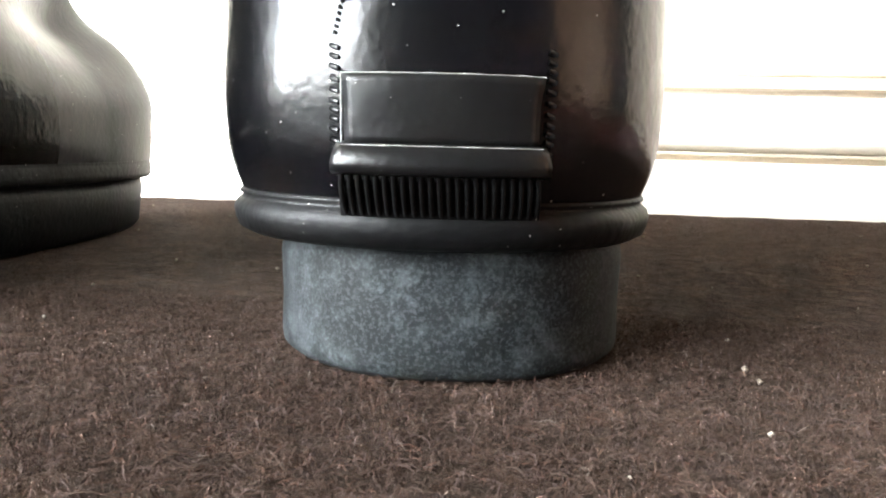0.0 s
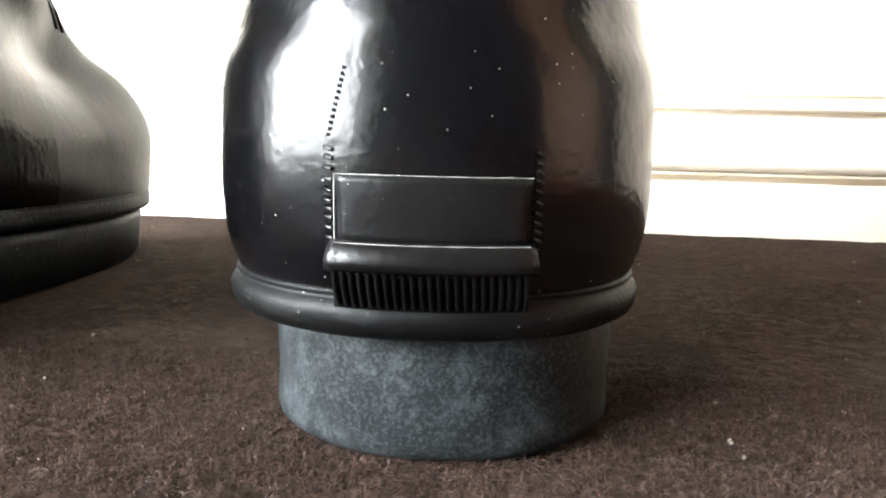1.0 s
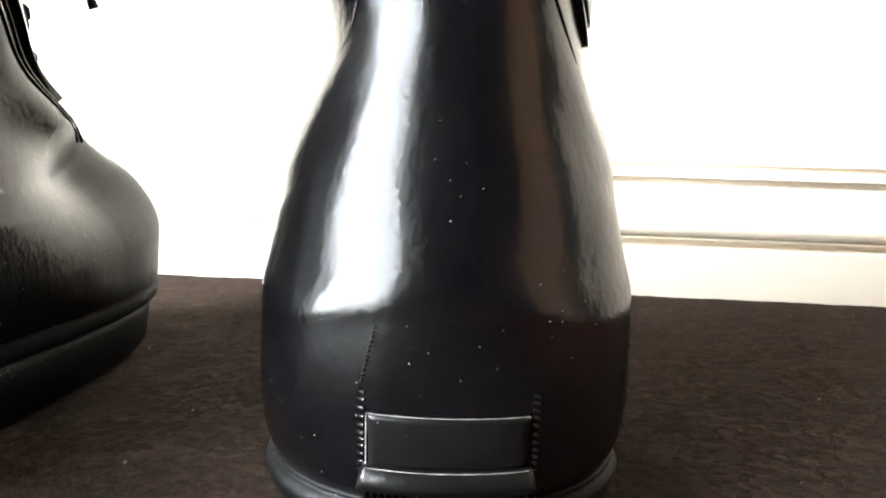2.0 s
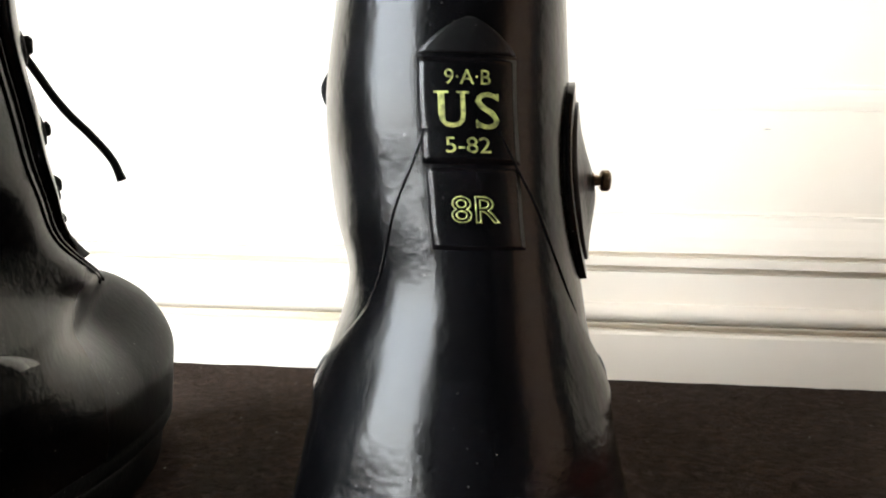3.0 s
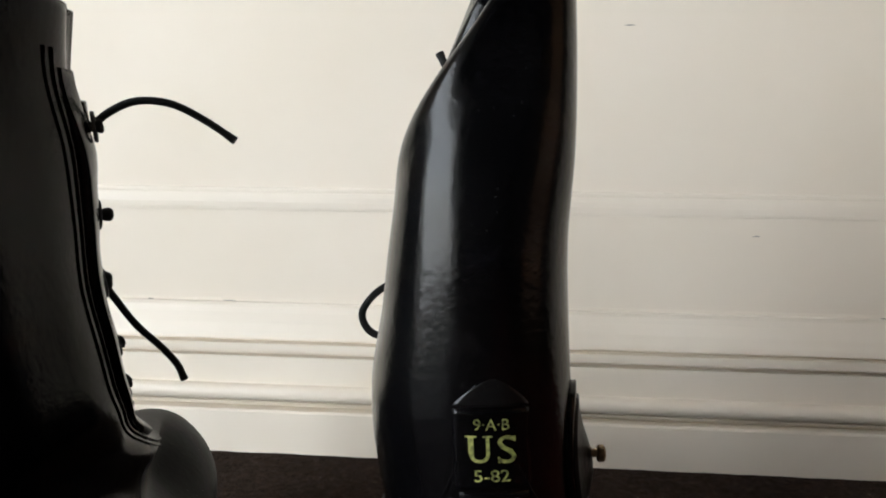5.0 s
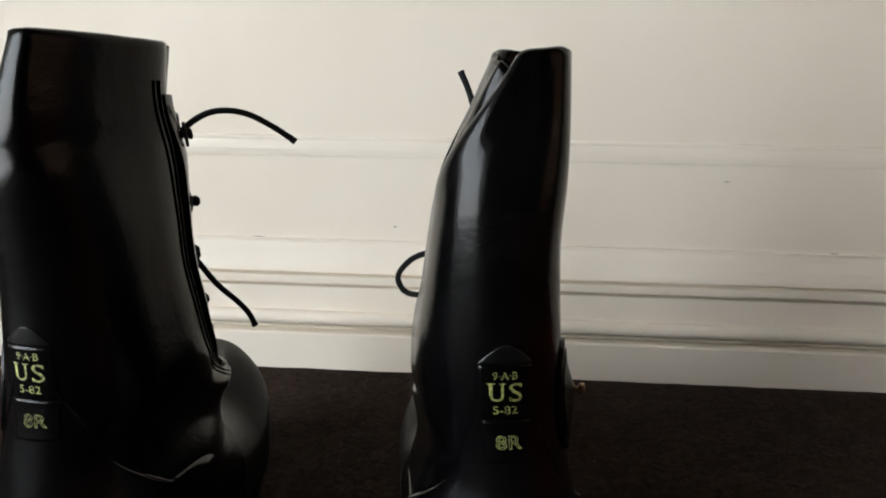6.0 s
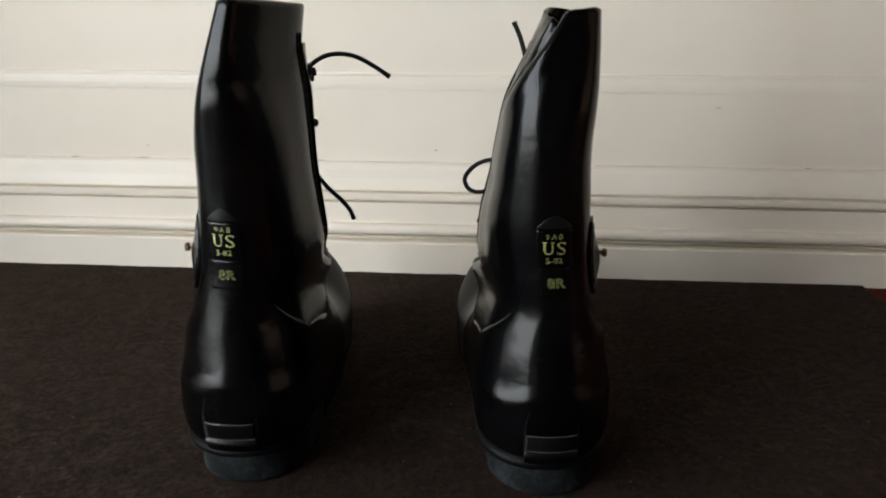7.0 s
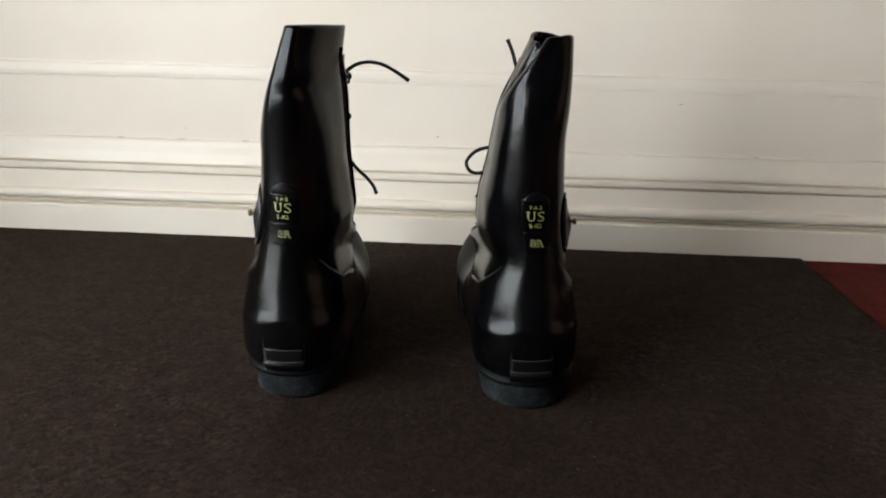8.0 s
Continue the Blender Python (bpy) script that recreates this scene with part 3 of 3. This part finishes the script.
    v, f = raised(last, np.linspace(0.1724, 0.1798, 12), dome, 0.00020, 14, 0.0003, arc=True)
    mesh_object("label_cap", v, f, RUBBER_TRIM, root, "peaked rubber cap over the size label")
    for z0, z1, w in ((0.1497, 0.1716, 0.0107), (0.1318, 0.1489, 0.0102)):
        v, f = raised(last, np.linspace(z0, z1, 16), lambda z: (text_s - w, text_s + w), 0.00019, 14, 0.0003, arc=True)
        mesh_object("label_panel", v, f, RUBBER, root, "thin black rubber label panel")
    lettering(last, "lettering", "9\u00b7A\u00b7B", 0.1676, text_s - 0.0002, 0.0031, 0.0096, root, thin=0.004)
    lettering(last, "lettering", "U", 0.1608, text_s - 0.0037, 0.0072, 0.0056, root)
    lettering(last, "lettering", "S", 0.1608, text_s + 0.0037, 0.0076, 0.0050, root)
    serif_bars(last, [(0.1644, text_s - 0.0058, 0.0005, 0.0030), (0.1644, text_s - 0.0013, 0.0005, 0.0026), (0.1615, text_s - 0.0057, 0.0055, 0.0012),
                      (0.1636, text_s + 0.0060, 0.0015, 0.0005), (0.1580, text_s + 0.0014, 0.0015, 0.0005)], root)
    lettering(last, "lettering", "5-82", 0.1537, text_s - 0.0008, 0.0033, 0.0094, root, thin=0.004)
    lettering(last, "lettering", "8R", 0.1403, text_s - 0.0003, 0.0058, 0.0104, root, outline=True)

    # heel kick: recessed tab, ledge, upright ribs
    v, f = raised(last, np.linspace(0.0400, 0.0500, 10), lambda z: (-0.0150 + 0.0006 * smooth01((0.05 - z) / 0.004), 0.0150 - 0.0006 * smooth01((0.05 - z) / 0.004)), lambda v_, u: 0.0009, 20, 0.0008, arc=True)
    tab = mesh_object("heel_tab", v, f, RUBBER_TRIM, root, "flat rectangular rubber tab on the heel")
    ledge = []
    lp = [(0.0402, 0.0002), (0.0401, 0.0014), (0.0392, 0.0026), (0.0380, 0.0036), (0.0370, 0.0037), (0.0364, 0.0030), (0.0362, -0.0005)]
    ss = np.concatenate([[-0.0157], np.linspace(-0.0155, 0.0155, 26), [0.0157]])
    for z, o in lp:
        oo = np.full(len(ss), o)
        oo[0] = oo[-1] = -0.0008
        ledge.extend(last.by_arc(np.full(len(ss), z), ss, oo))
    mesh_object("ledge", ledge, grid_faces(len(lp), len(ss)), RUBBER_TRIM, root, "projecting rubber ledge for kicking the boot off")
    v, f = raised(last, np.linspace(0.0288, 0.0366, 6), lambda z: (-0.0150, 0.0150), 0.0022, 20, 0.0006, arc=True)
    ribs = mesh_object("rib_panel", v, f, RUBBER_DULL, root, "ribbed rubber grip under the ledge")
    for k in range(23):
        s = -0.0143 + 0.0286 * k / 22
        pts = last.by_arc(np.linspace(0.0294, 0.0364, 6), np.full(6, s) + 0.0002 * np.linspace(1, -1, 6), np.array([0.0016, 0.0023, 0.0026, 0.0027, 0.0027, 0.0020]))
        v, f = tube(pts, 0.00042, 6)
        mesh_object("rib", v, f, RUBBER_TRIM, ribs)
    # dusty arrises of tab and ledge
    for z, o, w in ((0.0501, 0.0008, 0.0150), (0.0399, 0.0016, 0.0148)):
        s = np.linspace(-w, w, 24)
        wob = np.array([0.6 + 0.5 * noise.noise((q * 400, z * 99, side)) for q in s])
        v, f = tube(last.by_arc(np.full(24, z), s, np.full(24, o)), 0.00016 * np.clip(wob, 0.35, 1.1), 6)
        mesh_object("wear_and_glint_edge", v, f, DUST_AND_GLINT, tab, "dusty pale worn edge")
    v, f = tube(last.by_arc(np.linspace(0.0402, 0.0500, 10), np.full(10, -0.0149), np.full(10, 0.0008)), 0.00014, 6)
    mesh_object("wear_and_glint_edge", v, f, DUST_AND_GLINT, tab, "dusty pale worn edge")
    # moulded stitching beside the tab, running up as a dotted seam
    for sgn in (-1, 1):
        for k in range(11):
            z = 0.0388 + 0.00150 * k + 0.00022 * math.sin(k * 7.3 + sgn)
            p = last.by_arc(np.full(3, z) + np.array([0.0002, 0, -0.0002]), np.array([-0.0006, 0, 0.0006]) + sgn * 0.0163, np.array([0.0002, 0.0004, 0.0002]) + 0.00012 * math.sin(k * 4.1))
            v, f = tube(p, 0.00040, 6)
            mesh_object("stitch", v, f, RUBBER_TRIM, root)
    for k in range(12):
        z = 0.0556 + 0.0009 * k
        p = last.by_arc(np.array([z, z + 0.0005]), np.full(2, -0.0163 + 0.00022 * k), np.array([0.0003, 0.0003]))
        v, f = tube(p, 0.00022, 6)
        mesh_object("stitch", v, f, RUBBER_TRIM, root)

    # valve pocket and valve on the outer side
    va = side * valve_a
    vz = 0.1465
    oval = lambda g: (lambda z: (va - g * math.sqrt(max(0, 1 - ((z - 0.1465) / (0.0245 * g / 0.13)) ** 2)), va + g * math.sqrt(max(0, 1 - ((z - 0.1465) / (0.0245 * g / 0.13)) ** 2))))
    v, f = raised(last, 0.1465 + np.linspace(-0.0244, 0.0244, 30), oval(0.13), lambda v_, u: 0.0016, 20, 0.0006)
    pocket = mesh_object("valve_patch", v, f, RUBBER, root, "oval raised rubber patch")
    g = 0.105
    hh = 0.0245 * g / 0.13 * 0.985
    v, f = raised(last, 0.1465 + np.linspace(-hh, hh, 24), oval(g), lambda v_, u: 0.0022 + 0.0034 * math.exp(-(((v_ - 0.45) / 0.28) ** 2 + ((u - 0.5) / 0.28) ** 2)), 20, 0.0004)
    mesh_object("valve_boss", v, f, RUBBER_TRIM, pocket, "domed rubber valve pocket")
    p0, nn = last.at(vz, va, 0.0046), last.normal(np.array(vz), np.array(va))
    nn = Vector((nn[0], nn[1] * 0.4, 0.0))
    v, f = revolve([(-0.001, 0.0019), (0.0006, 0.0021), (0.0008, 0.0014), (0.0024, 0.0013), (0.0025, 0.0023), (0.0030, 0.0027), (0.0044, 0.0027), (0.0049, 0.0022), (0.0051, 0.0010)], p0, nn, 16)
    valve = mesh_object("valve", v, f, BRASS, root, "small tarnished brass air valve screw", smooth=False)

    # front: tongue, two eyelet stays, piping seams, eyelets
    tz = np.linspace(0.118, last.top - 0.032, 26)
    v, f = raised(last, tz, lambda z: (0.90, 1.10), lambda v_, u: 0.0012 + 0.0025 * math.sin(math.pi * u), 12, 0.0006)
    mesh_object("tongue", v, f, RUBBER, root, "black rubber gusset tongue")
    for sgn in (-1, 1):
        fz = np.linspace(0.112, last.top - 0.022, 34)

        def stay(z, sgn=sgn):
            lo, hi = 0.775, 0.945
            top = smooth01((z - (last.top - 0.05)) / 0.028)
            b = hi - 0.10 * top
            return (sgn * lo, sgn * b)
        v, f = raised(last, fz, stay, lambda v_, u: (0.0030 + 0.0006 * math.sin(v_ * 40) * u) * (1 - 0.85 * smooth01((v_ - 0.74) / 0.26)), 16, 0.0008)
        flap = mesh_object("eyelet_stay", v, f, RUBBER, root, "thick black rubber lacing flap")
        for aa_, rr in ((0.715, 0.0005), (0.745, 0.0006)):
            zz = np.linspace(0.098, last.top - 0.016, 40)
            v, f = tube(last.at(zz, np.full(40, sgn * aa_), np.full(40, 0.0003)), rr, 8)
            mesh_object("piping", v, f, RUBBER, root, "raised rubber piping seam")
        for k, z in enumerate((0.249, 0.216, 0.188, 0.161, 0.140, 0.126)):
            c, nv = last.at(z, sgn * 0.885, 0.0032), last.normal(np.array(z), np.array(sgn * 0.885))
            side_v = np.cross(nv, (0, 0, 1.0))
            side_v /= np.linalg.norm(side_v)
            up_v = np.cross(side_v, nv)
            circ = [c + 0.0042 * (math.cos(t) * side_v + 1.25 * math.sin(t) * up_v) for t in np.linspace(0, 2 * math.pi, 18, endpoint=False)]
            v, f = tube(circ, 0.0008, 6, closed=True)
            eye = mesh_object("eyelet", v, f, EYELET, flap, "black oval lace eyelet")
            ks = 1.0 if k == 1 else 0.62
            v, f = revolve([(-0.002, 0.0018), (0.001 * ks, 0.0020), (0.0022 * ks, 0.0026), (0.0040 * ks, 0.0028), (0.0052 * ks, 0.0018)], c, nv, 10)
            mesh_object("lace_knot", v, f, CORD, eye, "lace end drawn through the eyelet")
    return root, last


def _welt(last, z, a, o):
    """The bead sits on the lower edge of the upper; its height is kept level."""
    fade = 1 - 0.85 * smooth01((np.abs(a) - 0.40) / 0.12)
    q = last.at(np.full(len(a), 0.0305), a, np.where(o > 0, o * fade, o))
    q[:, 2] = 0.0318 - (0.0318 - z) * 0.62
    return q


right_boot, right_last = boot(SHAFT_RIGHT, 1, (-0.0027, 0.0, 0.0), 6, "glossy black rubber lace-up boot, its top folded in", 0.38, 0.0018, 0.0, 0.0022)
left_boot, left_last = boot(SHAFT_LEFT, -1, (-0.195, -0.001, 0.0), 0, "glossy black rubber lace-up boot, its shaft leaning inward", 0.34, 0.0008, -0.015, 0.0)


# ---- laces: zigzag over the tongue and loose ends ----
def lace(root, last, ends, label):
    inv = root.matrix_world.inverted()
    rows = (0.126, 0.140, 0.161, 0.188)
    pts = []
    for k, z in enumerate(rows):
        s = 1 if k % 2 else -1
        pts += [last.at(z, s * 0.885, 0.0050), last.at(z + 0.003, s * 0.94, 0.0062), last.at(z + 0.006, s * 0.975, 0.0075)]
    v, f = tube(spline(pts, 90), 0.0016, 8)
    cord = mesh_object("bootlace", v, f, CORD)
    cord.matrix_world = root.matrix_world
    tagged(cord, label, "bootlace", "bootlaces")
    for e in ends:
        q = [inv @ Vector(p) for p in e]
        v, f = tube(spline(q, 40), np.concatenate([np.full(37, 0.0015), [0.0016, 0.0017, 0.0017]]), 10)
        mesh_object("lace_end", v, f, CORD, cord, "stiff black loose lace end")


lace(left_boot, left_last, [
    [(-0.1640, 0.086, 0.2475), (-0.1545, 0.089, 0.2560), (-0.1440, 0.090, 0.2600), (-0.1315, 0.092, 0.2590), (-0.1195, 0.095, 0.2530), (-0.1085, 0.097, 0.2455)],
    [(-0.1720, 0.094, 0.1990), (-0.1660, 0.101, 0.1860), (-0.1560, 0.105, 0.1700), (-0.1470, 0.109, 0.1595), (-0.1415, 0.112, 0.1515), (-0.1390, 0.114, 0.1440)]],
    "thin stiff black cord lace threaded through boot eyelets")
lace(right_boot, right_last, [
    [(-0.0190, 0.094, 0.2500), (-0.0205, 0.098, 0.2570), (-0.0245, 0.101, 0.2700), (-0.0290, 0.102, 0.2800)],
    [(-0.0350, 0.094, 0.1910), (-0.0420, 0.099, 0.1915), (-0.0520, 0.102, 0.1870), (-0.0590, 0.103, 0.1780), (-0.0560, 0.102, 0.1705), (-0.0480, 0.100, 0.1690), (-0.0370, 0.095, 0.1750)],
    [(-0.0400, 0.096, 0.1680), (-0.0440, 0.103, 0.1610), (-0.0490, 0.106, 0.1460)]],
    "thin stiff black cord lace with a loose loop")


# ---- felt pile: loose curled wool fibres on the runner ----
def fibres():
    rng = np.random.default_rng(7)
    bands = [(130000, -0.20, 0.24, -0.112, 0.06, 1.0), (70000, -0.45, 0.372, -0.36, 0.385, 1.35)]
    V, F = [], []
    base_i = 0
    for count, x0, x1, y0, y1, k in bands:
        x, y = rng.uniform(x0, x1, count), rng.uniform(y0, y1, count)
        ang, curl = rng.uniform(0, 2 * math.pi, count), rng.normal(0, 2.6, count)
        length = rng.gamma(3.0, 0.00075, count) * (0.8 + 0.4 * k)
        width = rng.uniform(0.00003, 0.00008, count) * (0.7 + 0.7 * k)
        rise = rng.uniform(0.0001, 0.0009, count) * rng.choice([1, 1, 1, 2.0], count)
        steps = 5
        px, py = x.copy(), y.copy()
        rows = []
        for s in range(steps):
            f = s / (steps - 1)
            a = ang + curl * f
            h = rise * (math.sin(math.pi * f) * 0.9 + 0.25) - 0.0006
            nx, ny = -np.sin(a) * width * (1 - 0.6 * abs(2 * f - 1)), np.cos(a) * width * (1 - 0.6 * abs(2 * f - 1))
            rows.append((np.stack([px - nx, py - ny, h], -1), np.stack([px + nx, py + ny, h + width * 0.6], -1)))
            px, py = px + np.cos(a) * length / (steps - 1), py + np.sin(a) * length / (steps - 1)
        v = np.stack([c for r in rows for c in r], 1).reshape(-1, 3)
        b = base_i + np.arange(count)[:, None, None] * (2 * steps)
        q = np.array([(2 * s, 2 * s + 2, 2 * s + 3, 2 * s + 1) for s in range(steps - 1)])[None]
        F.append((b + q).reshape(-1, 4))
        V.append(v)
        base_i += len(v)
    V, F = np.concatenate(V), np.concatenate(F)
    me = bpy.data.meshes.new("wool_fibres")
    me.vertices.add(len(V))
    me.vertices.foreach_set("co", V.astype(np.float32).ravel())
    me.loops.add(F.size)
    me.loops.foreach_set("vertex_index", F.astype(np.int32).ravel())
    me.polygons.add(len(F))
    me.polygons.foreach_set("loop_start", np.arange(0, F.size, 4, dtype=np.int32))
    me.update(calc_edges=True)
    me.materials.append(FIBRE)
    return tagged(new("wool_fibres", me), "loose curled brown and grey wool fibres of the felt", "carpet pile", kind="stuff")


fibres()


def lint():
    """Pale crumbs and flecks caught in the felt."""
    rng = random.Random(11)
    verts, faces = [], []
    spots = [(0.053, 0.019, 0.0011), (0.118, 0.05, 0.0007), (-0.045, -0.05, 0.0004), (0.03, -0.075, 0.0006)]
    spots += [(rng.uniform(-0.5, 0.37), rng.uniform(-0.33, 0.38), rng.uniform(0.0003, 0.0008)) for _ in range(150)]
    for x, y, r in spots:
        b = len(verts)
        top, low = (x, y, r * 0.9), (x, y, -0.0006)
        ringv = [(x + r * rng.uniform(0.5, 1.3) * math.cos(k * 1.047), y + r * rng.uniform(0.5, 1.3) * math.sin(k * 1.047), r * rng.uniform(0.0, 0.4)) for k in range(6)]
        verts += [top, low] + ringv
        for k in range(6):
            m = (k + 1) % 6
            faces += [(b, b + 2 + k, b + 2 + m), (b + 1, b + 2 + m, b + 2 + k)]
    m, _, _ = material("pale_lint", (0.17, 0.145, 0.115), 0.9)
    return tagged(mesh_object("lint", verts, faces, m), "pale lint crumbs scattered on the brown felt", "lint", kind="stuff")


lint()
